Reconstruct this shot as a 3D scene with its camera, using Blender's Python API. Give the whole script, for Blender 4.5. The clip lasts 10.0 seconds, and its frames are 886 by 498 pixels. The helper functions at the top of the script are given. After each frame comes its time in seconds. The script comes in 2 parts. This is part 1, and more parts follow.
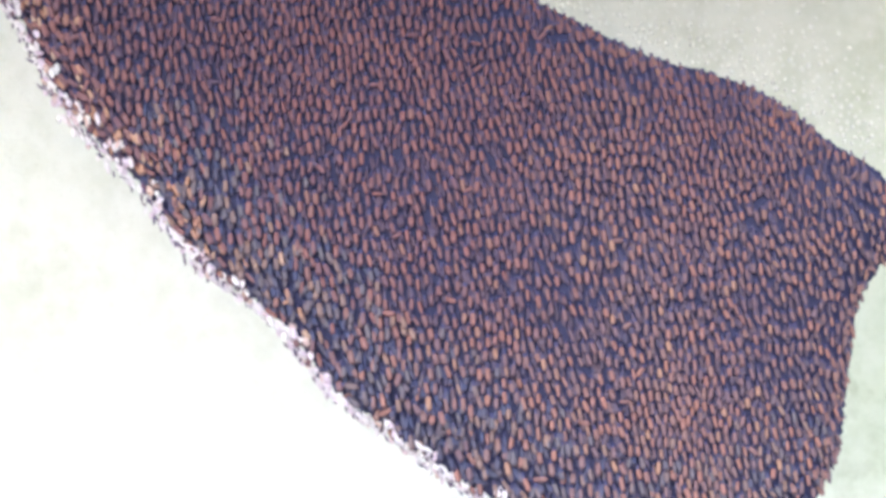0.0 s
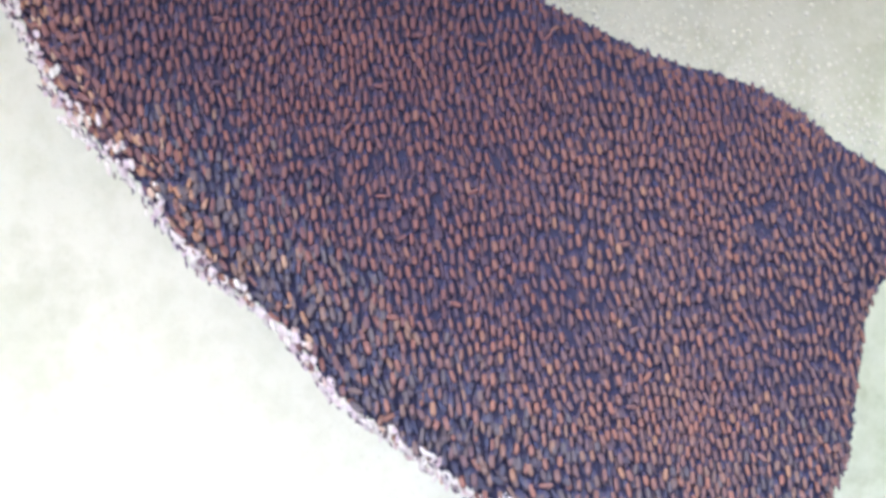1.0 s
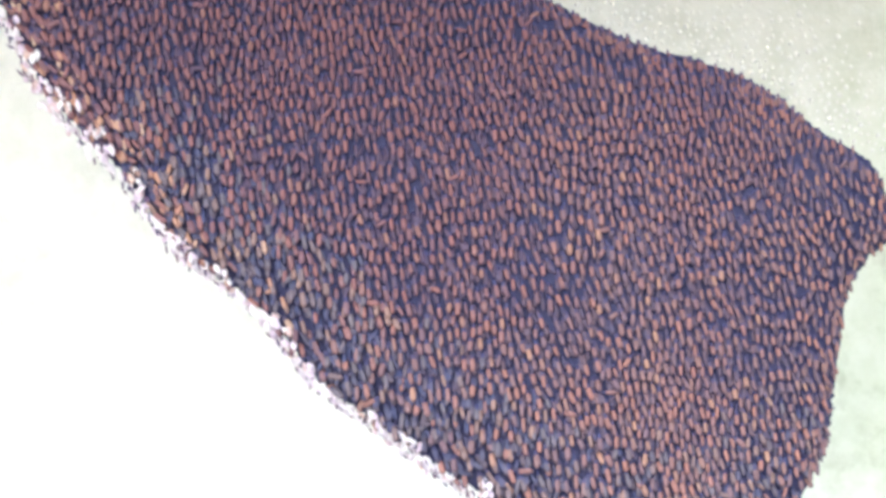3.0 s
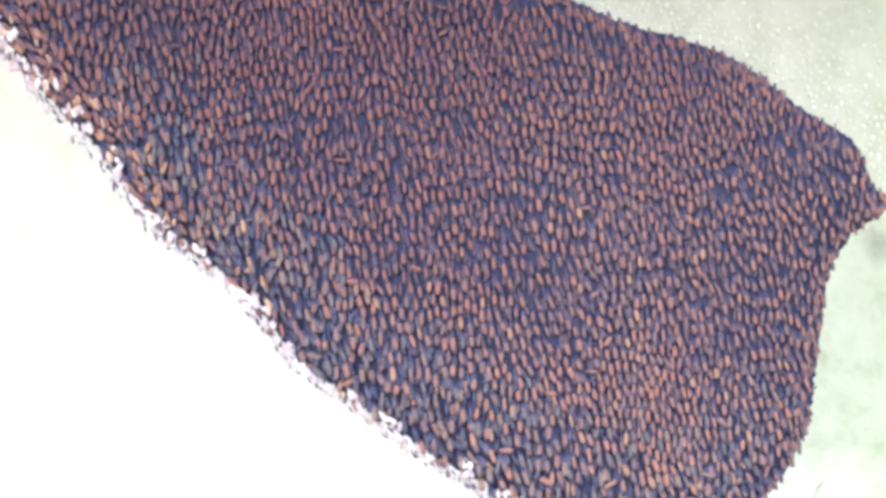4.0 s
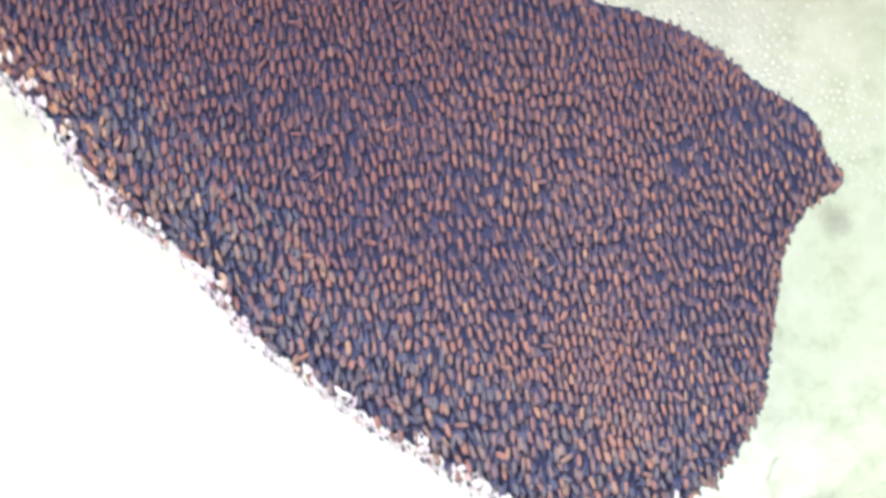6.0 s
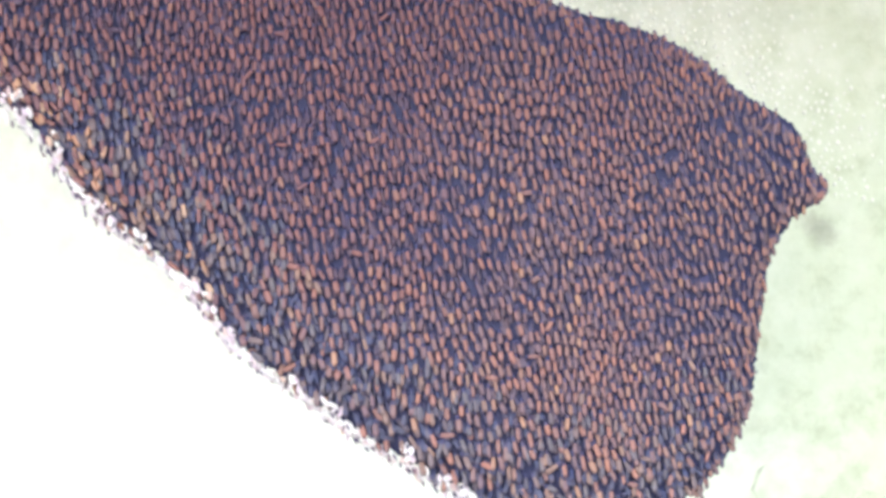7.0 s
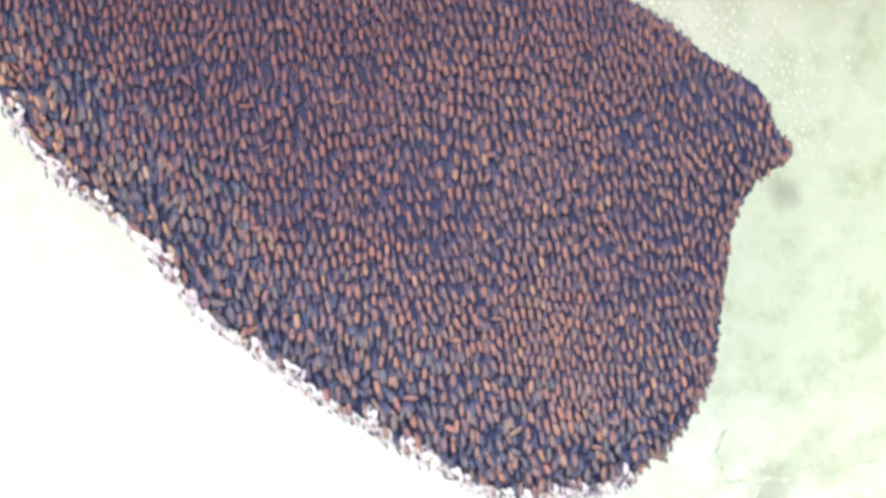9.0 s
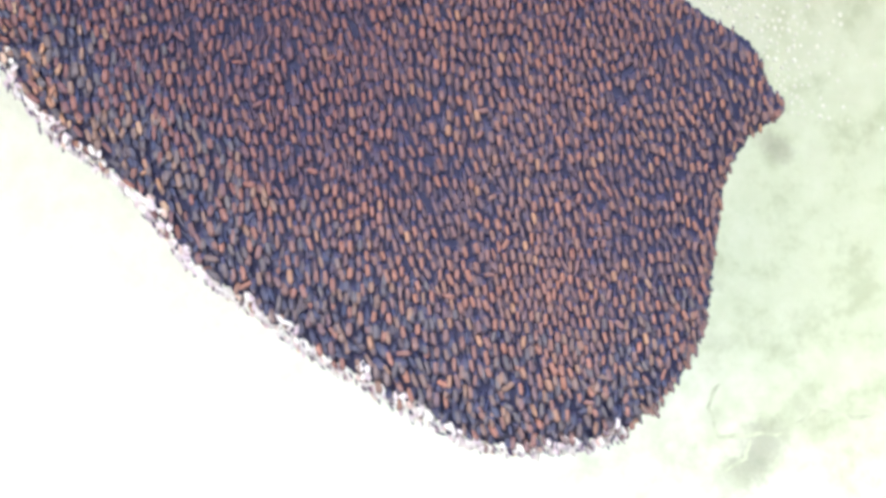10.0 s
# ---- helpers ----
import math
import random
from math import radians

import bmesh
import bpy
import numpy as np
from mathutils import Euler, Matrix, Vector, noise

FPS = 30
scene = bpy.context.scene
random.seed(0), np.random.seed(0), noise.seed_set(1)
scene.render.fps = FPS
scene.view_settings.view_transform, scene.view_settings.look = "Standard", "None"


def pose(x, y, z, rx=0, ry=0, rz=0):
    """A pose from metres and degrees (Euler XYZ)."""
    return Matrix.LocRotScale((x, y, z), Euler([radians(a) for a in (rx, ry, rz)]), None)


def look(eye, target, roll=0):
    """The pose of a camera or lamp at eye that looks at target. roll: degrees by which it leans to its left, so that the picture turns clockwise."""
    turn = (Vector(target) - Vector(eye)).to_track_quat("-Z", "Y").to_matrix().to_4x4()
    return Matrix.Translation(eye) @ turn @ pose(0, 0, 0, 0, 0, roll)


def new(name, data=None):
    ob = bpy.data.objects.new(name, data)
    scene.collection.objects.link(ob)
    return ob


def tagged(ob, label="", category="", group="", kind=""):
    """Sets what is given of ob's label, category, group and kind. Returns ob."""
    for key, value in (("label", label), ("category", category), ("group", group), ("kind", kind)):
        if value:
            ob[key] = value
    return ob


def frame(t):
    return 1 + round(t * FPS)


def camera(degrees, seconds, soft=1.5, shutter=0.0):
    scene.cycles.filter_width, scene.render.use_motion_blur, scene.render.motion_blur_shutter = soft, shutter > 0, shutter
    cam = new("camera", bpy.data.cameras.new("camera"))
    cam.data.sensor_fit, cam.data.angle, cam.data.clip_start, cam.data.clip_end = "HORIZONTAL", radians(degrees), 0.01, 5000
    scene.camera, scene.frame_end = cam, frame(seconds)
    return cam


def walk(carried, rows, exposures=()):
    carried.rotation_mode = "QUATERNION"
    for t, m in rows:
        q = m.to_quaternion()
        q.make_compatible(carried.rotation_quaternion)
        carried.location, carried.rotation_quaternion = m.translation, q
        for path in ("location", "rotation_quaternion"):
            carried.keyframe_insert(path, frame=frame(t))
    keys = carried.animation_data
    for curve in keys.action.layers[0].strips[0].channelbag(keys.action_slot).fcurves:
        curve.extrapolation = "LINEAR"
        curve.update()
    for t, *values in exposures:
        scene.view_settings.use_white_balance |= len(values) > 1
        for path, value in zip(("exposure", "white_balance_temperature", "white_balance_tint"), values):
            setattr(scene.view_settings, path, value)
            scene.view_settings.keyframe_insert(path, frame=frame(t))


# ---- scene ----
LENS, EYE = 16.0, 1.6
cam = camera(LENS, 10.0, soft=3.8)
# seconds, metres ahead, yaw, pitch, lean
ROWS = [
    (0.0, -0.0270, 0.849, 0.747, 0.109),
    (0.5, -0.0084, 0.991, 0.776, 0.077),
    (1.0, -0.0012, 0.946, 0.814, 0.033),
    (1.5, 0.0108, 1.008, 1.080, -0.054),
    (2.0, 0.0090, 0.978, 1.208, -0.098),
    (2.5, -0.0102, 0.943, 1.025, -0.055),
    (2.7, -0.0080, 0.790, 0.800, -0.020),
    (3.8, 0.0040, 0.315, 0.262, 0.050),
    (4.0, 0.0059, 0.222, 0.169, 0.053),
    (4.5, 0.0020, 0.000, 0.000, 0.000),
    (5.0, 0.0099, -0.143, -0.199, -0.008),
    (5.5, 0.0151, -0.328, -0.345, -0.044),
    (5.7, 0.0140, -0.428, -0.352, -0.030),
    (6.8, 0.0085, -0.842, -0.085, 0.035),
    (7.0, 0.0080, -0.847, -0.111, 0.043),
    (7.5, 0.0135, -1.119, -0.222, 0.096),
    (8.0, 0.0111, -1.236, -0.276, 0.075),
    (8.5, 0.0163, -1.340, -0.559, 0.082),
    (9.0, 0.0163, -1.516, -0.800, -0.002),
    (9.5, 0.0136, -1.551, -1.109, 0.014),
    (10.0, 0.0121, -1.646, -1.605, -0.020),
]
EXPOSURES = [(0.0, 1.50, 5750, 10), (1.0, 1.38, 5750, 10), (2.0, 1.60, 5770, 10), (4.5, 1.67, 5880, 6), (8.0, 1.64, 5950, 4), (10.0, 1.55, 6000, 3)]
walk(cam, [(t, pose(0, ahead, EYE, 90 + pitch, lean, yaw)) for t, ahead, yaw, pitch, lean in ROWS], EXPOSURES)

# ---- light: bright overcast day, very soft sun from the front ----
SUN_DIR = Vector((-0.16, -0.88, 0.42)).normalized()
world = bpy.data.worlds.new("sky")
scene.world = world
world.use_nodes = True
wn = world.node_tree.nodes
sky = wn.new("ShaderNodeTexSky")
sky.sky_type, sky.sun_disc = "NISHITA", False
sky.sun_elevation = math.asin(SUN_DIR.z)
sky.sun_rotation = math.atan2(SUN_DIR.x, SUN_DIR.y)
sky.dust_density, sky.air_density = 1.5, 1.0
world.node_tree.links.new(sky.outputs[0], wn["Background"].inputs[0])
wn["Background"].inputs[1].default_value = 0.15
sun = new("sun", bpy.data.lights.new("sun", "SUN"))
sun.data.energy, sun.data.angle, sun.data.color = 0.6, radians(80), (1.0, 0.98, 0.96)
sun.matrix_world = look(SUN_DIR * 10, (0, 0, 0))


# ---- materials ----
def material(name, rough=0.6, spec=0.4):
    m = bpy.data.materials.new(name)
    m.use_nodes = True
    b = m.node_tree.nodes["Principled BSDF"]
    b.inputs["Roughness"].default_value = rough
    b.inputs["Specular IOR Level"].default_value = spec
    return m, m.node_tree.nodes, m.node_tree.links, b


def ramp(nodes, stops):
    r = nodes.new("ShaderNodeValToRGB")
    while len(r.color_ramp.elements) < len(stops):
        r.color_ramp.elements.new(0.5)
    for e, (p, c) in zip(r.color_ramp.elements, stops):
        e.position, e.color = p, (*c, 1)
    return r


def noise_tex(nodes, links, scale, detail=4.0, rough=0.55, coords=None):
    n = nodes.new("ShaderNodeTexNoise")
    n.inputs["Scale"].default_value, n.inputs["Detail"].default_value, n.inputs["Roughness"].default_value = scale, detail, rough
    if coords is not None:
        links.new(coords, n.inputs["Vector"])
    return n


def mix(nodes, links, fac, a, b, how="MIX"):
    m = nodes.new("ShaderNodeMix")
    m.data_type, m.blend_type = "RGBA", how
    for slot, v in ((0, fac), (6, a), (7, b)):
        if isinstance(v, (int, float)):
            m.inputs[slot].default_value = v
        elif isinstance(v, tuple):
            m.inputs[slot].default_value = (*v, 1)
        else:
            links.new(v, m.inputs[slot])
    return m.outputs[2]


def calc(nodes, links, how, a, b=0.5):
    m = nodes.new("ShaderNodeMath")
    m.operation = how
    for i, v in ((0, a), (1, b)):
        if isinstance(v, (int, float)):
            m.inputs[i].default_value = v
        else:
            links.new(v, m.inputs[i])
    return m.outputs[0]


def spot(n, l, where, centre, radius, wobble):
    """0 far from the centre, 1 on it, with a torn edge."""
    d = n.new("ShaderNodeVectorMath")
    d.operation = "DISTANCE"
    l.new(where, d.inputs[0])
    d.inputs[1].default_value = centre
    v = calc(n, l, "DIVIDE", d.outputs["Value"], radius)
    v = calc(n, l, "ADD", v, calc(n, l, "MULTIPLY", calc(n, l, "SUBTRACT", wobble, 0.5), 1.7 if radius < 0.035 else 1.0))
    s = n.new("ShaderNodeMapRange")
    s.interpolation_type = "SMOOTHSTEP"
    s.inputs[1].default_value, s.inputs[2].default_value, s.inputs[3].default_value, s.inputs[4].default_value = 0.30, 1.25, 1.0, 0.0
    l.new(v, s.inputs[0])
    return s.outputs[0]


def grain_material(name, stops, rough, spec, wear, top_shade=None):
    """Grain surface whose tone changes from piece to piece."""
    m, n, l, b = material(name, rough, spec)
    info, geo = n.new("ShaderNodeObjectInfo"), n.new("ShaderNodeNewGeometry")
    pick = calc(n, l, "FRACT", calc(n, l, "ADD", info.outputs["Random"], geo.outputs["Random Per Island"]))
    tone = ramp(n, [(p, tuple(0.88 * v for v in c)) for p, c in stops])
    l.new(pick, tone.inputs[0])
    broad = noise_tex(n, l, 9.0, 2.0, coords=geo.outputs["Position"])
    fine = noise_tex(n, l, 420.0, 3.0, coords=geo.outputs["Position"])
    c = mix(n, l, calc(n, l, "MULTIPLY", fine.outputs[0], wear), tone.outputs[0], (0.09, 0.06, 0.09))
    reach = n.new("ShaderNodeAttribute")
    reach.attribute_name = "along"
    band = ramp(n, [(0.0, (0.0, 0.0, 0.0)), (0.72, (0.05, 0.05, 0.05)), (1.0, (0.65, 0.65, 0.65))])
    l.new(reach.outputs["Fac"], band.inputs[0])
    c = mix(n, l, band.outputs[0], c, (0.10, 0.065, 0.085))
    if top_shade:
        shade = spot(n, l, geo.outputs["Position"], (-0.10, 2.0, EYE + 0.25), 0.36, broad.outputs[0])   # upper grains: a redder tone with shade painted in
        c = mix(n, l, calc(n, l, "MULTIPLY", shade, 0.62), c, top_shade)
    l.new(c, b.inputs["Base Color"])
    bump = n.new("ShaderNodeBump")
    bump.inputs["Strength"].default_value, bump.inputs["Distance"].default_value = 0.35, 0.0006
    l.new(fine.outputs[0], bump.inputs["Height"])
    l.new(bump.outputs[0], b.inputs["Normal"])
    return m


AMBER = grain_material("amber_grain", [(0.0, (0.43, 0.20, 0.165)), (0.10, (0.31, 0.17, 0.17)), (0.22, (0.205, 0.14, 0.175)), (0.34, (0.40, 0.19, 0.155)), (0.46, (0.275, 0.165, 0.17)),
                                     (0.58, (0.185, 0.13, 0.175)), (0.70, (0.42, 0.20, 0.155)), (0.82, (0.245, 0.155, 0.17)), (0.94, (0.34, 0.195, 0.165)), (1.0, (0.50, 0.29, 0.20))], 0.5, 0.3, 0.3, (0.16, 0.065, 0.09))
# dark heads and gaps, with the lens's bluish veil put into the colour
DARK = grain_material("veiled_blue_black", [(0.0, (0.057, 0.064, 0.165)), (0.5, (0.070, 0.071, 0.170)), (1.0, (0.102, 0.088, 0.172))], 0.45, 0.3, 0.12)
MAUVE = grain_material("dull_mauve_grain", [(0.0, (0.070, 0.070, 0.150)), (0.3, (0.145, 0.104, 0.148)), (0.55, (0.080, 0.077, 0.152)), (0.8, (0.17, 0.115, 0.14)), (1.0, (0.095, 0.082, 0.142))], 0.5, 0.3, 0.2, (0.07, 0.042, 0.09))
SLATE = grain_material("slate_blue_grain", [(0.0, (0.044, 0.060, 0.16)), (0.35, (0.098, 0.10, 0.172)), (0.6, (0.052, 0.068, 0.165)), (0.85, (0.085, 0.095, 0.172)), (1.0, (0.145, 0.115, 0.15))], 0.5, 0.3, 0.2)
# brighter grains at the rim, highlights put into the colour
HONEY = grain_material("bright_rim_grain", [(0.0, (0.44, 0.22, 0.15)), (0.4, (0.50, 0.29, 0.20)), (0.7, (0.40, 0.20, 0.15)), (1.0, (0.62, 0.46, 0.36))], 0.4, 0.4, 0.2)
# the navy of shaded gaps between grains, painted on the core
CORE = grain_material("shaded_comb_core", [(0.0, (0.036, 0.042, 0.110)), (1.0, (0.044, 0.047, 0.116))], 0.7, 0.2, 0.1)
# dark outlines at the rim, the lens's violet fringe put into the tone
PURPLE = grain_material("dusky_purple_sliver", [(0.0, (0.07, 0.06, 0.17)), (0.5, (0.13, 0.09, 0.22)), (1.0, (0.24, 0.12, 0.19))], 0.5, 0.3, 0.3)
LILAC = grain_material("smoky_lilac_grain", [(0.0, (0.175, 0.155, 0.185)), (0.35, (0.13, 0.122, 0.17)), (0.7, (0.26, 0.175, 0.17)), (1.0, (0.33, 0.205, 0.17))], 0.5, 0.35, 0.3)

# stands in for backlit wings, their glare put into the white
FLAKE, n, l, b = material("pale_translucent_wing", 0.35, 0.5)
info, geo = n.new("ShaderNodeObjectInfo"), n.new("ShaderNodeNewGeometry")
tone = ramp(n, [(0.0, (0.95, 0.93, 0.95)), (0.6, (0.93, 0.87, 0.94)), (0.85, (0.80, 0.68, 0.82)), (1.0, (0.80, 0.62, 0.56))])
l.new(calc(n, l, "FRACT", calc(n, l, "ADD", info.outputs["Random"], geo.outputs["Random Per Island"])), tone.inputs[0])
l.new(tone.outputs[0], b.inputs["Base Color"])
lucent = n.new("ShaderNodeBsdfTranslucent")
l.new(tone.outputs[0], lucent.inputs[0])
both = n.new("ShaderNodeMixShader")
both.inputs[0].default_value = 0.42
l.new(b.outputs[0], both.inputs[1])
l.new(lucent.outputs[0], both.inputs[2])
l.new(both.outputs[0], n["Material Output"].inputs[0])

# sparkle glints put into a near-white bead colour
BEAD, n, l, b = material("white_glint_bead", 0.12, 1.0)
geo = n.new("ShaderNodeNewGeometry")
tone = ramp(n, [(0.0, (0.92, 0.92, 0.90)), (1.0, (0.97, 0.97, 0.96))])
l.new(geo.outputs["Random Per Island"], tone.inputs[0])
l.new(tone.outputs[0], b.inputs["Base Color"])
b.inputs["Coat Weight"].default_value = 0.6


M_PER_PIXEL = 0.0003621   # metres to a camera pixel, at the depth of the nest's rim


def from_pixel(u, v):
    """Camera pixel positions, right and down, to world x and z at the nest's rim."""
    return ((u - 784) * M_PER_PIXEL, EYE - (v - 441) * M_PER_PIXEL)


WALL_Y = 2.70


def wall_from_pixel(u, v):
    """The same pixel positions carried on to the wall behind, to fit the camera's view."""
    x, z = from_pixel(u, v)
    return x * WALL_Y / 2.022, EYE + (z - EYE) * WALL_Y / 2.022


WALL, n, l, b = material("pale_lime_plaster", 0.85, 0.25)
geo = n.new("ShaderNodeNewGeometry")
where = geo.outputs["Position"]
wide = noise_tex(n, l, 7.0, 4.0, 0.6, where)
lump = noise_tex(n, l, 38.0, 5.0, 0.62, where)
grit = noise_tex(n, l, 260.0, 4.0, 0.6, where)
torn = noise_tex(n, l, 85.0, 5.0, 0.65, where)
green = ramp(n, [(0.35, (0.92, 0.92, 0.91)), (0.65, (0.91, 0.925, 0.90))])
l.new(wide.outputs[0], green.inputs[0])
dull = ramp(n, [(0.30, (0.80, 0.82, 0.75)), (0.56, (1, 1, 1))])
l.new(lump.outputs[0], dull.inputs[0])
c = mix(n, l, 0.2, green.outputs[0], dull.outputs[0], "MULTIPLY")
speck = ramp(n, [(0.28, (0.72, 0.72, 0.70)), (0.42, (1, 1, 1))])
l.new(grit.outputs[0], speck.inputs[0])
c = mix(n, l, 0.28, c, speck.outputs[0], "MULTIPLY")
dim_side = None   # the mottled right side of the wall, its weaker light put into the colour
# the large spots paint uneven light on the wall, the small ones are stains
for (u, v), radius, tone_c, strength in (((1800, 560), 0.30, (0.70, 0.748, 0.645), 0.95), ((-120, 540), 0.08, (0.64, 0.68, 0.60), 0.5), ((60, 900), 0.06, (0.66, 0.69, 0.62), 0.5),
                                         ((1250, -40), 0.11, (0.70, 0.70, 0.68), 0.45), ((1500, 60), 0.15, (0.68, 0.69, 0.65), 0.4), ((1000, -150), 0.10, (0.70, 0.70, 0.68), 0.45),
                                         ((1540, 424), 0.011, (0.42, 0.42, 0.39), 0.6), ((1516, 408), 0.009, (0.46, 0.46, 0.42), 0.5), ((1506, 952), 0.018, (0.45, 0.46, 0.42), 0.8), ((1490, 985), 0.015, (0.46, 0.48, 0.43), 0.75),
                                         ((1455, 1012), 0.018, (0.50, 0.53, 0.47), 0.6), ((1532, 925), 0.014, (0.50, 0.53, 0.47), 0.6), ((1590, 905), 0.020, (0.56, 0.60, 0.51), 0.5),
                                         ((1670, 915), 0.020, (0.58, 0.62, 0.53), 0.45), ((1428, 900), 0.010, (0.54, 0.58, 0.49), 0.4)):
    x, z = wall_from_pixel(u, v)
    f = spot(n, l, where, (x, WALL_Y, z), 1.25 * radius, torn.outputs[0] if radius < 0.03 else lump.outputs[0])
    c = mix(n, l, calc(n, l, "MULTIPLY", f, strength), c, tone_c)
    dim_side = f if dim_side is None else dim_side
blotch = noise_tex(n, l, 24.0, 6.0, 0.68, where)
mottle = ramp(n, [(0.36, (0.75, 0.78, 0.70)), (0.50, (0.95, 0.97, 0.93)), (0.66, (1, 1, 1))])
l.new(blotch.outputs[0], mottle.inputs[0])
c = mix(n, l, calc(n, l, "MULTIPLY", dim_side, 0.9), c, mottle.outputs[0], "MULTIPLY")
c = mix(n, l, 0.25, c, dull.outputs[0], "MULTIPLY")
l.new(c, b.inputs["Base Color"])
bump = n.new("ShaderNodeBump")
bump.inputs["Strength"].default_value, bump.inputs["Distance"].default_value = 0.5, 0.002
l.new(grit.outputs[0], bump.inputs["Height"])
l.new(bump.outputs[0], b.inputs["Normal"])

CRACK, n, l, b = material("grey_crack_filling", 0.9, 0.1)
geo = n.new("ShaderNodeNewGeometry")
t1 = noise_tex(n, l, 90.0, 4.0, 0.6, geo.outputs["Position"])
tone = ramp(n, [(0.40, (0.52, 0.56, 0.47)), (0.60, (0.68, 0.73, 0.61))])
l.new(t1.outputs[0], tone.inputs[0])
l.new(tone.outputs[0], b.inputs["Base Color"])

# unseen ground, neutral grey to tune the light it throws back
GROUND, n, l, b = material("neutral_bounce_ground", 0.95, 0.1)
geo = n.new("ShaderNodeNewGeometry")
t1, t2 = noise_tex(n, l, 1.5, 6.0, 0.6, geo.outputs["Position"]), noise_tex(n, l, 40.0, 4.0, 0.6, geo.outputs["Position"])
tone = ramp(n, [(0.3, (0.22, 0.22, 0.20)), (0.7, (0.32, 0.32, 0.29))])
l.new(mix(n, l, 0.5, t1.outputs[0], t2.outputs[0]), tone.inputs[0])
l.new(tone.outputs[0], b.inputs["Base Color"])


# ---- mesh helpers ----
def mesh_from(name, verts, faces, mats, slots=None, smooth=True, along=None):
    me = bpy.data.meshes.new(name)
    me.from_pydata([tuple(v) for v in verts], [], [tuple(f) for f in faces])
    for m in mats:
        me.materials.append(m)
    if slots is not None:
        me.polygons.foreach_set("material_index", slots)
    me.polygons.foreach_set("use_smooth", [smooth] * len(me.polygons))
    if along is not None:
        me.attributes.new("along", "FLOAT", "POINT").data.foreach_set("value", along)
    me.update()
    return me


def part(name, data, parent, matrix=None, label="", kind=""):
    ob = new(name, data)
    ob.parent = parent
    if matrix is not None:
        ob.matrix_basis = matrix
    return tagged(ob, label, kind=kind)


def fbm(x, y, s, seed):
    return noise.noise((x * s, y * s, seed)) + 0.5 * noise.noise((x * s * 2.1, y * s * 2.1, seed + 7.3))


# ---- ground and wall ----
g = 400.0
soil_v, soil_f, steps = [], [], 24
for j in range(steps + 1):
    for i in range(steps + 1):
        x, y = (i / steps - 0.5) * 2, (j / steps - 0.5) * 2
        x, y = g * x * abs(x), g * y * abs(y)
        soil_v.append((x, y, 0.03 * fbm(x, y, 0.4, 3.0)))
for j in range(steps):
    for i in range(steps):
        a = j * (steps + 1) + i
        soil_f.append((a, a + 1, a + steps + 2, a + steps + 1))
tagged(new("ground", mesh_from("ground", soil_v, soil_f, [GROUND])), "unseen grey ground added below the rough plaster wall", "ground", kind="structure")


def wall_axis(lo, hi, a, b, fine, coarse):
    return np.concatenate([np.arange(lo, a, coarse), np.arange(a, b, fine), np.arange(b, hi + coarse, coarse)])


def wall_relief(x, z):
    inside = max(0.0, min(1.0, (0.75 - max(abs(x), abs(z - EYE))) / 0.25))
    return inside * (0.0022 * fbm(x, z, 28.0, 1.0) + 0.0045 * fbm(x, z, 6.0, 2.0))


xs, zs = wall_axis(-3.0, 3.0, -0.48, 0.48, 0.006, 0.15), wall_axis(-0.15, 2.4, EYE - 0.32, EYE + 0.32, 0.006, 0.15)
nx, nz = len(xs), len(zs)
wall_v = [(x, WALL_Y + wall_relief(x, z), z) for z in zs for x in xs]
wall_f = [(j * nx + i, j * nx + i + 1, (j + 1) * nx + i + 1, (j + 1) * nx + i) for j in range(nz - 1) for i in range(nx - 1)]
corners = [0, nx - 1, nz * nx - 1, (nz - 1) * nx]
base = len(wall_v)
wall_v += [(wall_v[k][0], WALL_Y + 0.25, wall_v[k][2]) for k in corners]
rims = [list(range(nx)), [j * nx + nx - 1 for j in range(nz)], [(nz - 1) * nx + i for i in reversed(range(nx))], [j * nx for j in reversed(range(nz))]]
for k, rim in enumerate(rims):
    wall_f.append((*reversed(rim), base + k, base + (k + 1) % 4))
wall_f.append((base, base + 3, base + 2, base + 1))
wall = tagged(new("wall_north", mesh_from("wall_north", wall_v, wall_f, [WALL])), "pale greenish white rough plaster wall with grey stains and painted-in shading", "wall", kind="structure")


# unseen overhang, added to shade the nest's top and to hold it
LEDGE = EYE + 0.40
ledge_v, ledge_f = [], []
lx, ly = np.linspace(-3.0, 3.0, 61), np.linspace(1.42, WALL_Y + 0.02, 12)
for top in (0, 1):
    for y in ly:
        for x in lx:
            lip = max(0.0, (1.52 - y) / 0.1)
            ledge_v.append((x, y + 0.05 * fbm(x, 0.0, 2.5, 6.0) * (y < 2.0), LEDGE + (0.35 if top else 0.03 * lip ** 2) + (0.006 * fbm(x, y, 9.0, 8.0) if top else abs(0.006 * fbm(x, y, 9.0, 8.0)))))
m_, k_ = len(lx), len(lx) * len(ly)
for j in range(len(ly) - 1):
    for i in range(m_ - 1):
        a = j * m_ + i
        ledge_f += [(a, a + m_, a + m_ + 1, a + 1), (a + k_, a + 1 + k_, a + m_ + 1 + k_, a + m_ + k_)]
for i in range(m_ - 1):
    a = (len(ly) - 1) * m_ + i
    ledge_f += [(i, i + 1, i + 1 + k_, i + k_), (a, a + k_, a + 1 + k_, a + 1)]
for j in range(len(ly) - 1):
    a, b_ = j * m_, (j + 1) * m_
    ledge_f += [(a, a + k_, b_ + k_, b_), (a + m_ - 1, b_ + m_ - 1, b_ + m_ - 1 + k_, a + m_ - 1 + k_)]
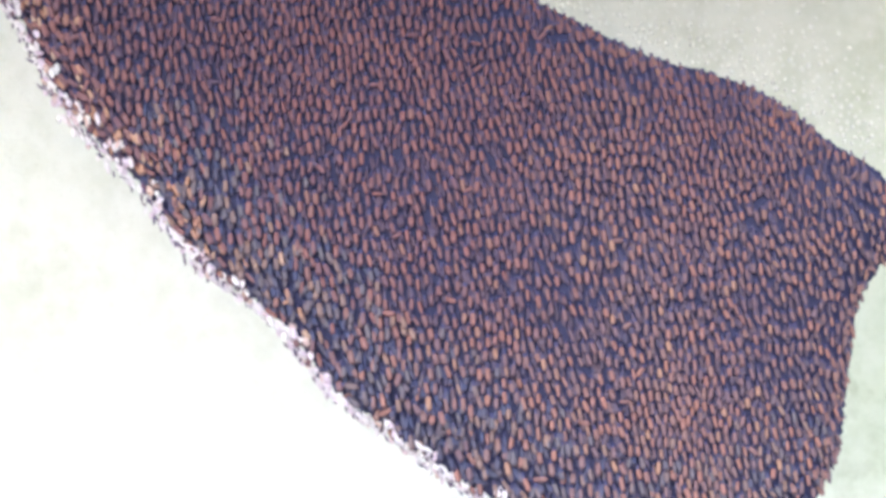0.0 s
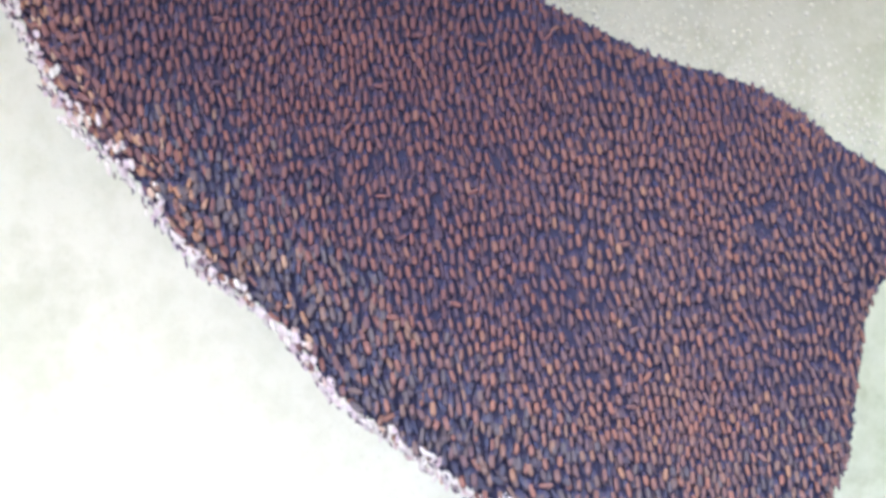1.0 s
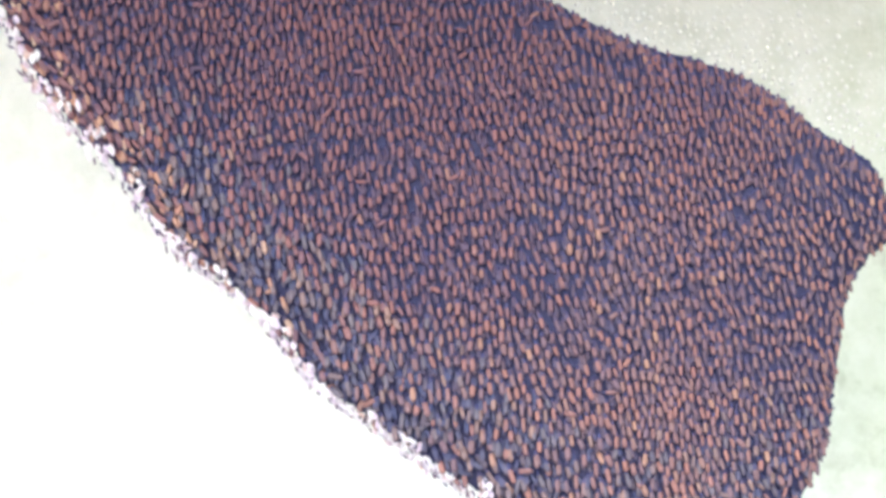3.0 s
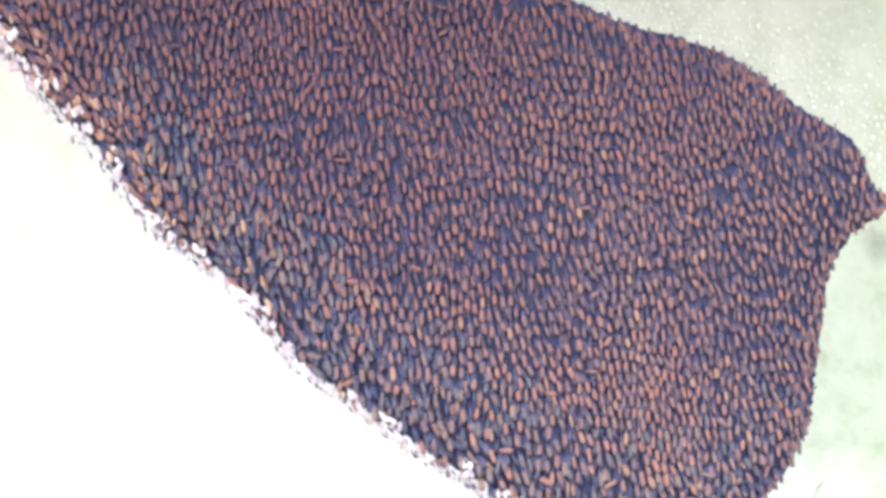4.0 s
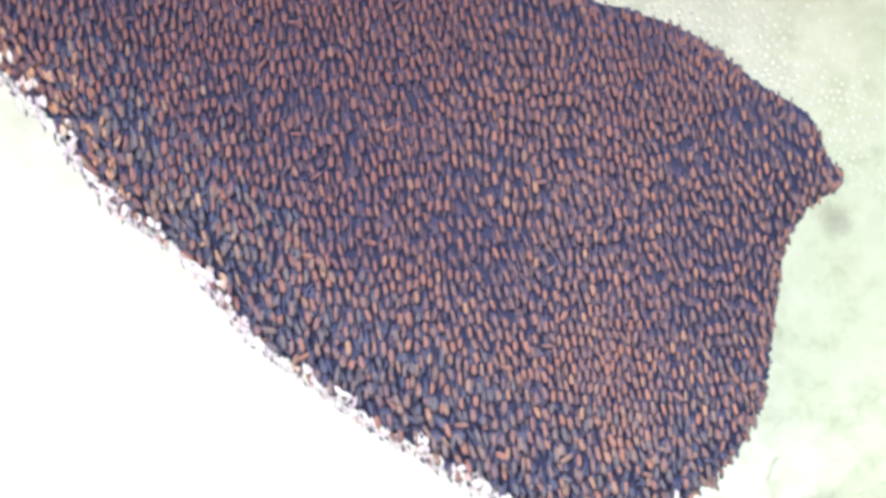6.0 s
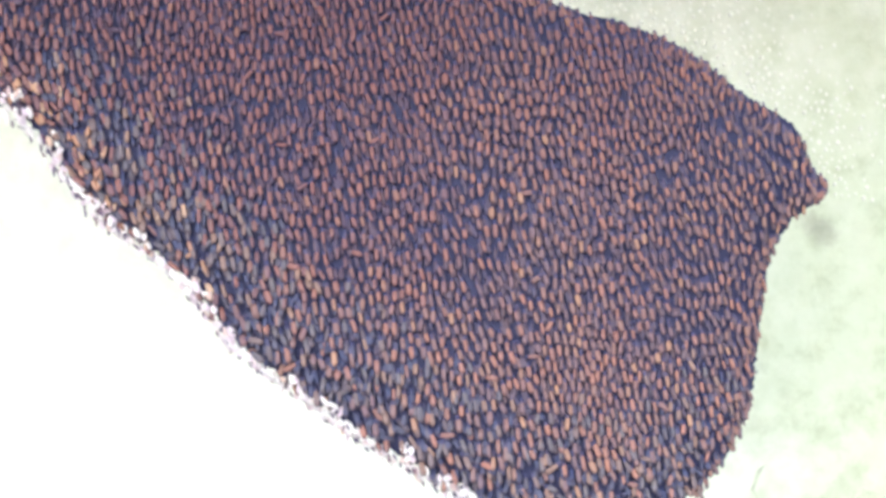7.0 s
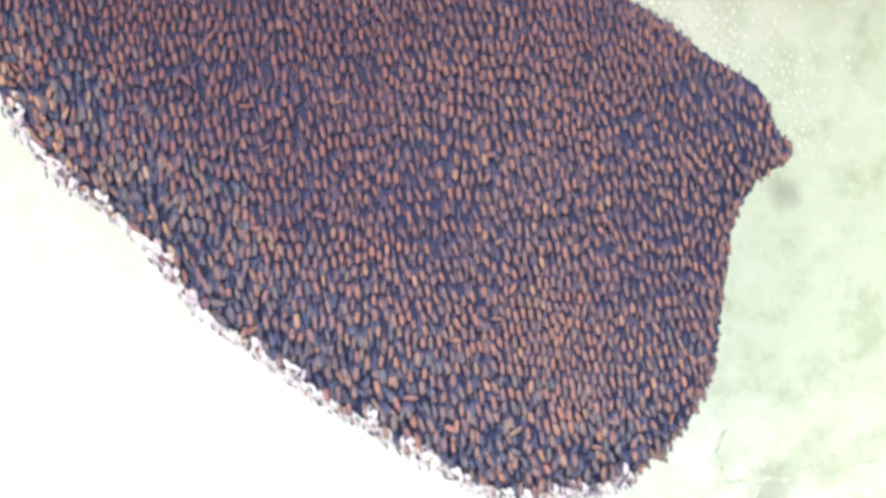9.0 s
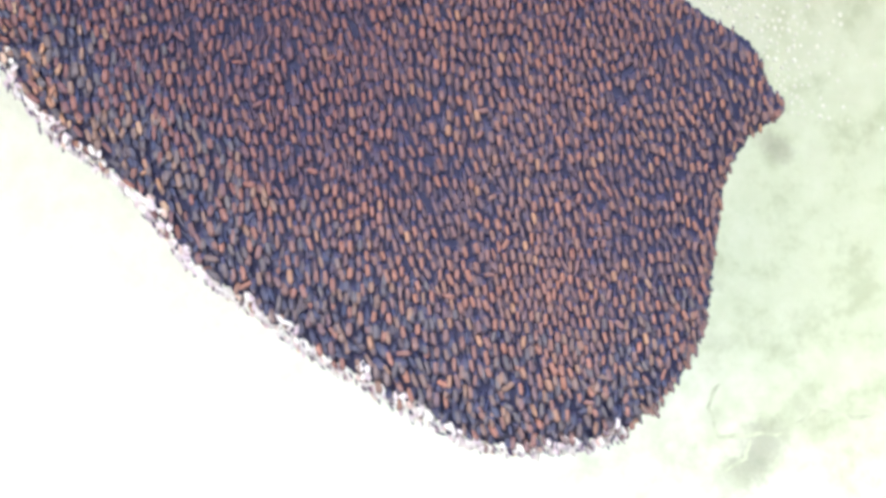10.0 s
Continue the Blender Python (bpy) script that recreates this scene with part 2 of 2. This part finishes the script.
tagged(new("ceiling", mesh_from("ceiling", ledge_v, ledge_f, [WALL])), "unseen pale plaster overhang added above the hanging nest for shade", "overhang", kind="structure")


def crack(points, width):
    """A thin ragged seam that follows the wall's face."""
    v, f, run = [], [], []
    for (ua, va), (ub, vb) in zip(points, points[1:]):
        for k in range(8):
            s = k / 8
            run.append((ua + (ub - ua) * s, va + (vb - va) * s))
    run = [(u + 9 * noise.noise((u * 0.03, v_ * 0.03, 5.0)), v_ + 9 * noise.noise((u * 0.03, v_ * 0.03, 9.0))) for u, v_ in run]
    for i, (u, v_) in enumerate(run):
        w = width * (0.35 + 0.9 * abs(noise.noise((u * 0.02, v_ * 0.02, 2.0)))) * min(1, i / 3, (len(run) - 1 - i) / 3)
        q = run[min(i + 1, len(run) - 1)], run[max(i - 1, 0)]
        d = Vector((q[0][0] - q[1][0], q[0][1] - q[1][1])).normalized()
        for side, lift in ((-1, 0.0003), (0, 0.0006), (1, 0.0003)):
            x, z = wall_from_pixel(u - d.y * w * side, v_ + d.x * w * side)
            v.append((x, WALL_Y + wall_relief(x, z) - lift, z))
    for i in range(len(run) - 1):
        for k in (0, 1):
            a = i * 3 + k
            f.append((a, a + 1, a + 4, a + 3))
    part("crack", mesh_from("crack", v, f, [CRACK]), wall)


crack([(1437, 835), (1414, 879), (1425, 905), (1434, 930), (1468, 924), (1540, 927), (1568, 908)], 5.5)
crack([(1568, 908), (1612, 880), (1676, 893), (1722, 893)], 5.5)
crack([(1490, 930), (1478, 970), (1440, 1000)], 9)

# ---- the nest ----
RIGHT = [(62, -755), (302, -443), (502, -293), (702, -168), (836, -101), (936, -53), (1026, -7), (1106, 25), (1246, 67), (1326, 114), (1406, 175), (1480, 217), (1510, 259), (1519, 291), (1526, 307), (1540, 321), (1553, 338)]
TIP = [(1551, 360), (1532, 377), (1505, 393), (1482, 416), (1452, 470), (1436, 570), (1425, 660), (1411, 742), (1376, 816), (1322, 890), (1266, 930), (1205, 948), (1110, 958), (1000, 950)]
LEFT = [(897, 896), (797, 839), (697, 776), (597, 702), (498, 632), (419, 532), (366, 478), (281, 419), (212, 349), (152, 266), (81, 196), (1, 104), (-59, -14), (-113, -114), (-218, -286), (-273, -446), (-303, -748)]


def smooth_line(points, steps=6):
    pts = [points[0], *points, points[-1]]
    out = []
    for i in range(1, len(pts) - 2):
        p0, p1, p2, p3 = (Vector(p) for p in pts[i - 1:i + 3])
        for k in range(steps):
            s = k / steps
            out.append(0.5 * (2 * p1 + (p2 - p0) * s + (2 * p0 - 5 * p1 + 4 * p2 - p3) * s * s + (3 * p1 - p0 - 3 * p2 + p3) * s ** 3))
    return np.array([tuple(p) for p in out] + [points[-1]])


RIM = smooth_line(RIGHT + TIP + LEFT + [RIGHT[0]])
LOWER_RIM = smooth_line(TIP[-5:] + LEFT)
RIGHT_RIM = smooth_line(RIGHT)


def distance(p, line):
    a, d = line[:-1], line[1:] - line[:-1]
    best = np.full(len(p), 1e9)
    for (ax, ay), (dx, dy) in zip(a, d):
        s = np.clip(((p[:, 0] - ax) * dx + (p[:, 1] - ay) * dy) / max(dx * dx + dy * dy, 1e-9), 0, 1)
        best = np.minimum(best, np.hypot(p[:, 0] - ax - s * dx, p[:, 1] - ay - s * dy))
    return best


def nearest(p, line):
    a, d = line[:-1], line[1:] - line[:-1]
    s = np.clip(((p[0] - a[:, 0]) * d[:, 0] + (p[1] - a[:, 1]) * d[:, 1]) / np.maximum((d ** 2).sum(1), 1e-9), 0, 1)
    q = a + d * s[:, None]
    return q[np.argmin(np.hypot(q[:, 0] - p[0], q[:, 1] - p[1]))]


def within(p, line):
    inside = np.zeros(len(p), bool)
    for (ax, ay), (bx, by) in zip(line, np.roll(line, -1, 0)):
        cross = ((ay > p[:, 1]) != (by > p[:, 1])) & (p[:, 0] < (bx - ax) * (p[:, 1] - ay) / (by - ay + 1e-12) + ax)
        inside ^= cross
    return inside


def depth_in(p):
    d = distance(p, RIM)
    return np.where(within(p, RIM), d, -d)


def face_y(u, v, d):
    """The nest's front: a rounded rim and a gently swelling middle."""
    s = max(0.0, min(1.0, d / 130.0))
    swell = max(0.0, min(1.0, d / 420.0))
    return 2.030 - 0.026 * math.sqrt(1 - (1 - s) ** 2) - 0.012 * swell + 0.0022 * fbm(u * 0.01, v * 0.01, 1.3, 4.0)


def place(u, v, d, lift=0.0):
    x, z = from_pixel(u, v)
    y = face_y(u, v, d) - lift
    q = y / 2.022   # keeps the pixel position in the camera's view, whatever the depth
    return Vector((x * q, y, EYE + (z - EYE) * q))


# the grains, flakes and slivers stand in for bees and their wings
nest = tagged(new("hanging_nest"), "wild honeycomb nest, its close-packed bees built as amber grains, under an added overhang", "nest")

# core: slab with a rounded rim under the added overhang, dark for shaded gaps
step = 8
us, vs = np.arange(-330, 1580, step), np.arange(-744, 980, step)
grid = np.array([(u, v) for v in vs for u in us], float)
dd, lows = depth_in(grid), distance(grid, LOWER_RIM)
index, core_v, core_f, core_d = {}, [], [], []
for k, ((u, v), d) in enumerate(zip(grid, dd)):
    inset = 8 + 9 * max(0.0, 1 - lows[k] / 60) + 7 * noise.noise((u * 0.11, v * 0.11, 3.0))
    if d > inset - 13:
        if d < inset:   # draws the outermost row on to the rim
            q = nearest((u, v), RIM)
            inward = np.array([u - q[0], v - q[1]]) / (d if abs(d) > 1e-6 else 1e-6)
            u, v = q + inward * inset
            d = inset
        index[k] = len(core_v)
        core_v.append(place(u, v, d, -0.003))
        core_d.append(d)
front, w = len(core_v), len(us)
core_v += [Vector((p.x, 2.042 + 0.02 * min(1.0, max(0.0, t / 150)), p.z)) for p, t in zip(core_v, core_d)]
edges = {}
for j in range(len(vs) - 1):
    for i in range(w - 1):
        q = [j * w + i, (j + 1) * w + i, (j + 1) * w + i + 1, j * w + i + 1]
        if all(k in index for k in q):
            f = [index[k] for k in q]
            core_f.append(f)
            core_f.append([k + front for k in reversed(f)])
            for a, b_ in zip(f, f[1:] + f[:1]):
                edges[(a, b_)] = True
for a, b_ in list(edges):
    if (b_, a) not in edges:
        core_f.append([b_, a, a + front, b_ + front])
part("core", mesh_from("core", core_v, core_f, [CORE]), nest, label="dark blue-black core, gap shade put into its colour")


def grain_shape(length, radius, waist, bend, seed):
    """A blunt grain: a narrow dark root at -y, then a plump amber body up to the free end at +y, back towards +z."""
    rnd = random.Random(seed)
    rings, sides = [(-0.475, 0.58), (-0.39, 0.82), (waist, 0.74), (waist + 0.04, 0.92), (0.05, 1.0), (0.31, 0.97), (0.44, 0.68)], 7
    v, f, s, along = [(0, -0.51 * length, 0)], [], [], [0.0]
    for t, r in rings:
        for k in range(sides):
            a = 2 * math.pi * k / sides + 0.3
            r2 = radius * r * (1 + 0.08 * (rnd.random() - 0.5))
            v.append((math.cos(a) * r2, t * length, math.sin(a) * r2 * 0.85 + bend * length * (0.25 - t * t)))
            along.append(max(0.0, (t - waist) / (0.5 - waist)))
    v.append((0, 0.49 * length, 0))
    along.append(1.0)
    for k in range(sides):
        f.append((0, 1 + (k + 1) % sides, 1 + k))
        s.append(1)
    for j in range(len(rings) - 1):
        for k in range(sides):
            a, b2 = 1 + j * sides + k, 1 + j * sides + (k + 1) % sides
            f.append((a, b2, b2 + sides, a + sides))
            s.append(1 if j < 2 else 0)
    last = len(v) - 1
    for k in range(sides):
        a = 1 + (len(rings) - 1) * sides + k
        f.append((a, 1 + (len(rings) - 1) * sides + (k + 1) % sides, last))
        s.append(0)
    return v, f, s, along


SHAPES = [grain_shape(0.0108, 0.00152, -0.20, 0.10, 1), grain_shape(0.0112, 0.00134, -0.18, 0.14, 2), grain_shape(0.0102, 0.00170, -0.20, 0.07, 3), grain_shape(0.0114, 0.00120, -0.22, 0.12, 4)]


def settled(p, gap, squash):
    """Pushes points apart until each has its own room; rows are squash times closer along v."""
    q = (p * (1.0, squash)).astype(np.float32)
    for turn in range(4):
        shift = np.zeros_like(q)
        for k in range(0, len(q), 400):
            off = q[k:k + 400, None] - q[None]
            far = np.sqrt((off ** 2).sum(2)) + 1e-3
            push = np.clip(gap[k:k + 400, None] - far, 0, None) * (far > 0.01)
            shift[k:k + 400] = (off / far[..., None] * push[..., None]).sum(1)
        q += 0.30 * shift
    return q / np.array((1.0, squash))


def grain_field(seed, pitch_u, pitch_v, edge, untidy, thin=0.0, settle=False):
    """Grains in wavering, staggered rows over the nest's face; looser and larger towards the lower rim."""
    rng = np.random.default_rng(seed)
    p = []
    for j in range(int(1440 / pitch_v)):
        for i in range(int(2000 / pitch_u)):
            u, v = -270 + (i + 0.5 * (j % 2)) * pitch_u, -450 + j * pitch_v
            u -= 0.16 * max(0.0, u - 1080)   # closer set towards the right rim
            v += 70 * noise.noise((u * 0.0028, v * 0.0028, seed + 9.0))
            a, b2 = u * 0.0075, v * 0.0075
            u += 15 * noise.noise((a, b2, seed)) + 4 * noise.noise((a * 4, b2 * 4, seed + 1.5))
            v += 20 * noise.noise((a, b2, seed + 3.0)) + 9 * noise.noise((a * 4, b2 * 4, seed + 4.5))
            p.append((u + rng.normal(0, untidy), v + rng.normal(0, untidy * 2.1)))
    p = np.array(p)
    d, low = depth_in(p), distance(p, LOWER_RIM)
    loose = np.clip(1 - low / 230, 0, 1)
    open_band = np.clip(1 - distance(p, RIGHT_RIM) / 190, 0, 1)   # more dark gaps below the upper rim
    belt = np.exp(-((low - 95) / 75) ** 2) * np.clip((p[:, 0] - 120) / 250, 0, 1)   # looser belt along the lower rim
    keep = (d > 0) & (p[:, 1] > -330) & (rng.random(len(p)) > 0.02 + 0.16 * loose + (0.24 if settle else 0.05) * belt + thin * open_band)
    p, loose = p[keep], loose[keep]
    if settle:
        p = settled(p, pitch_u * (1.0 + 0.12 * loose), pitch_u / pitch_v)
    d, low = depth_in(p), distance(p, LOWER_RIM)
    size = (1.0 + 0.32 * np.clip(1 - low / 230, 0, 1)) * np.where(p[:, 0] > 1150, 1 - 0.15 * np.clip((p[:, 0] - 1100) / 280, 0, 1), 1.0)
    rim = np.where((p[:, 1] < 300) & (p[:, 0] < 1500), edge + 2, edge)
    return [(p[i, 0], p[i, 1], d[i], low[i], size[i]) for i in np.flatnonzero(d > rim)]


def grain_pose(u, v, d, low, size, rng, lift):
    """Free end down and outward, leaning a little, with more disorder towards the lower rim."""
    loose = max(0.0, 1 - low / 150)
    lean = 9 + 9 * noise.noise((u * 0.006, v * 0.006, 3.3)) + rng.gauss(0, 7 + 11 * loose)
    lean += 38 * max(0.0, 1 - low / 100) * max(0.15, min(1.0, (480 - u) / 200))
    if rng.random() < 0.012 + 0.04 * loose:
        lean += rng.choice((-1, 1)) * rng.uniform(40, 80)
    tip = rng.gauss(20, 7 + 8 * loose)
    turn = Matrix.Rotation(radians(90), 4, "X")   # back towards the viewer
    m = Matrix.Rotation(radians(180 + lean), 4, "Z") @ Matrix.Rotation(radians(tip), 4, "X")
    s = size * rng.uniform(0.86, 1.14)
    return Matrix.Translation(place(u, v, d, lift + 0.002 * loose * rng.random())) @ turn @ m @ Matrix.Scale(s, 4)


def joined(name, poses, shapes, mats, label):
    vs_, fs_, ss_, along, count = [], [], [], [], 0
    for k, m in poses:
        v, f, s, reach = shapes[k]
        vs_ += [m @ Vector(p) for p in v]
        fs_ += [tuple(i + count for i in q) for q in f]
        ss_ += s
        along += reach
        count += len(v)
    return part(name, mesh_from(name, vs_, fs_, mats, ss_, along=along), nest, label=label, kind="stuff")


rng = random.Random(11)
under = [(g_[3] < rng.uniform(120, 230) and g_[0] > 150, rng.randrange(4), grain_pose(*g_, rng, -0.0014)) for g_ in grain_field(5, 11.5, 20, 11, 3.2, 0.22) if g_[3] > 18]
joined("under_cover", [(k, m) for belt, k, m in under if not belt], SHAPES, [MAUVE, DARK], "lower layer of bees built as dull mauve grains")
joined("belt_cover", [(k, m) for belt, k, m in under if belt], SHAPES, [SLATE, DARK], "lower layer of bees built as slate blue grains")
upper = [(rng.randrange(4), g_, grain_pose(*g_, rng, 0.0012)) for g_ in grain_field(8, 15.6, 26.5, 7, 3.4, 0.10, True)]
rim_grains = [g_ for g_ in grain_field(13, 12, 19, 6, 3.0) if g_[2] < 30 and (g_[3] > 110 or g_[0] > 1250)]
upper += [(rng.randrange(4), g_, grain_pose(g_[0], g_[1], g_[2], g_[3], 0.82 * g_[4], rng, 0.0005)) for g_ in rim_grains]
dull = [g_[0] > 170 and g_[3] < rng.uniform(40, 270) and rng.random() < 0.5 for k, g_, m in upper]
single, crowd, dusky = [], [], []
for (k, g_, m), smoky in zip(upper, dull):
    near_middle = 880 < g_[0] < 1200 and 300 < g_[1] < 720 and len(single) < 300
    (dusky if smoky else single if near_middle else crowd).append((k, m))
joined("grain_cover", crowd, SHAPES, [AMBER, DARK], "bees built as amber brown grains with dark roots")
joined("dusky_cover", dusky, SHAPES, [LILAC, DARK], "bees of the lower belt built as smoky lilac grains")
GRAIN_MESHES = [mesh_from("grain", v, f, [AMBER, DARK], s, along=reach) for v, f, s, reach in SHAPES]
for k, m in single:
    part("grain", GRAIN_MESHES[k], nest, m)


# ---- fringe of pale flakes and dark slivers, for wings and legs, along the lower rim ----
def flake_shape(length, width, curl, seed):
    rnd = random.Random(seed)
    v, f = [], []
    prof = [(-0.5, 0.10), (-0.25, 0.75), (0.05, 1.0), (0.32, 0.8), (0.5, 0.22)]
    for t, r in prof:
        r *= 1 + 0.25 * (rnd.random() - 0.5)
        for side, up in ((-1, 1), (1, 1), (1, -1), (-1, -1)):
            v.append((side * width * 0.5 * r, t * length, curl * length * t * t + up * 0.00018))
    for j in range(len(prof) - 1):
        for k in range(4):
            a, b2 = j * 4 + k, j * 4 + (k + 1) % 4
            f.append((a, b2, b2 + 4, a + 4))
    e = (len(prof) - 1) * 4
    f += [(3, 2, 1, 0), (e, e + 1, e + 2, e + 3)]
    return v, f, [0] * len(f), [0.5] * len(v)


FLAKES = [mesh_from("flake", *flake_shape(0.0078, 0.0042, 0.3, 1)[:2], [FLAKE]), mesh_from("flake", *flake_shape(0.0060, 0.0048, 0.4, 2)[:2], [FLAKE]),
          mesh_from("flake", *flake_shape(0.0090, 0.0034, 0.2, 3)[:2], [FLAKE])]
SLIVERS = [mesh_from("sliver", *flake_shape(0.0072, 0.0016, 0.25, 4)[:2], [PURPLE]), mesh_from("sliver", *flake_shape(0.0052, 0.0013, 0.1, 5)[:2], [PURPLE])]
LILACS = [mesh_from("pale_grain", v, f, [LILAC, DARK], s_, along=reach) for v, f, s_, reach in SHAPES]
HONEYS = [mesh_from("honey_grain", v, f, [HONEY, DARK], s_, along=reach) for v, f, s_, reach in SHAPES]
seg = LOWER_RIM[1:] - LOWER_RIM[:-1]
run = np.concatenate([[0], np.cumsum(np.hypot(seg[:, 0], seg[:, 1]))])
fringe = []
for name, meshes, count, near, far, usual in (("flake", FLAKES, 299, 40, -9, 10), ("fringe", FLAKES, 480, 34, -9, 8), ("sliver", SLIVERS, 299, 26, -10, 2), ("pale_grain", LILACS, 200, 220, 26, 90), ("honey_grain", HONEYS, 190, 110, 10, 40)):
    for i in range(count):
        s = rng.uniform(60, run[-1] * 0.85)
        k = min(int(np.searchsorted(run, s)), len(seg)) - 1
        k = max(k, 0)
        f = (s - run[k]) / max(run[k + 1] - run[k], 1e-6)
        q = LOWER_RIM[k] + seg[k] * f
        nrm = np.array([seg[k][1], -seg[k][0]]) / max(np.hypot(*seg[k]), 1e-6)
        off = rng.triangular(far, near, usual)
        if not name.endswith("grain"):   # comes and goes along the rim
            off *= (1.0 if q[0] < 330 else 0.68) * max(0.35, 0.85 + 1.3 * noise.noise((q[0] * 0.022, q[1] * 0.022, 6.0)))
        u, v = q - nrm * off
        if name == "pale_grain" and u < 190 or name == "honey_grain" and u > rng.uniform(250, 520):
            continue
        m = grain_pose(u, v, off, off + (60 if name == "pale_grain" else 10), 1.1, rng, 0.0014) if name.endswith("grain") else Matrix.Translation(place(u, v, max(0, off), rng.uniform(0.003, 0.008))) @ Matrix.Rotation(radians(90), 4, "X") @ Matrix.Rotation(radians(rng.gauss(207, 22)), 4, "Z") @ pose(0, 0, 0, rng.uniform(-12, 24), rng.uniform(-26, 26), 0)
        if name == "fringe":
            fringe.append((rng.randrange(3), m))
        else:
            part(name, rng.choice(meshes), nest, m)

joined("fringe", fringe, [flake_shape(0.0062, 0.0028, 0.3, 11), flake_shape(0.0048, 0.0032, 0.5, 12), flake_shape(0.0072, 0.0022, 0.2, 13)], [FLAKE], "pale pinkish white flakes in place of backlit wings along the rim")

# ---- glints along the upper rim, built as white beads on the wall ----
UPPER_RIM = smooth_line(RIGHT[3:] + TIP[:1])
seg = UPPER_RIM[1:] - UPPER_RIM[:-1]
run = np.concatenate([[0], np.cumsum(np.hypot(seg[:, 0], seg[:, 1]))])
bead_v, bead_f, taken = [], [], []
for i in range(2600):
    s = rng.uniform(0, run[-1])
    k = max(min(int(np.searchsorted(run, s)), len(seg)) - 1, 0)
    q = UPPER_RIM[k] + seg[k] * ((s - run[k]) / max(run[k + 1] - run[k], 1e-6))
    nrm = np.array([seg[k][1], -seg[k][0]]) / max(np.hypot(*seg[k]), 1e-6)
    spread = 66 - 40 * (s / run[-1])
    u, v = q + nrm * (4 + min(rng.expovariate(1 / spread), 230))
    if depth_in(np.array([[u, v]]))[0] > -3:
        continue
    if any((u - a) ** 2 + (v - c_) ** 2 < 110 for a, c_ in taken):
        continue
    taken.append((u, v))
    x, z = wall_from_pixel(u, v)
    r = (0.0017 + 0.0015 * rng.random() ** 1.8) * (1 - 0.35 * s / run[-1])
    y = WALL_Y + wall_relief(x, z)
    b0 = len(bead_v)
    for lat, rr in ((0.0, 1.0), (0.55, 0.84), (0.9, 0.44)):
        for a in range(7):
            t = 2 * math.pi * a / 7
            bead_v.append((x + math.cos(t) * rr * r, y - lat * r * 1.1, z + math.sin(t) * rr * r * 1.15))
    bead_v.append((x, y - r * 1.15, z))
    for j in (0, 1):
        for a in range(7):
            p0, p1 = b0 + j * 7 + a, b0 + j * 7 + (a + 1) % 7
            bead_f.append((p0, p1, p1 + 7, p0 + 7))
    for a in range(7):
        bead_f.append((b0 + 14 + a, b0 + 14 + (a + 1) % 7, b0 + 21))
tagged(new("wax_beads", mesh_from("wax_beads", bead_v, bead_f, [BEAD])), "tiny glossy white beads added on the pale wall as glints", "wax beads", kind="stuff")
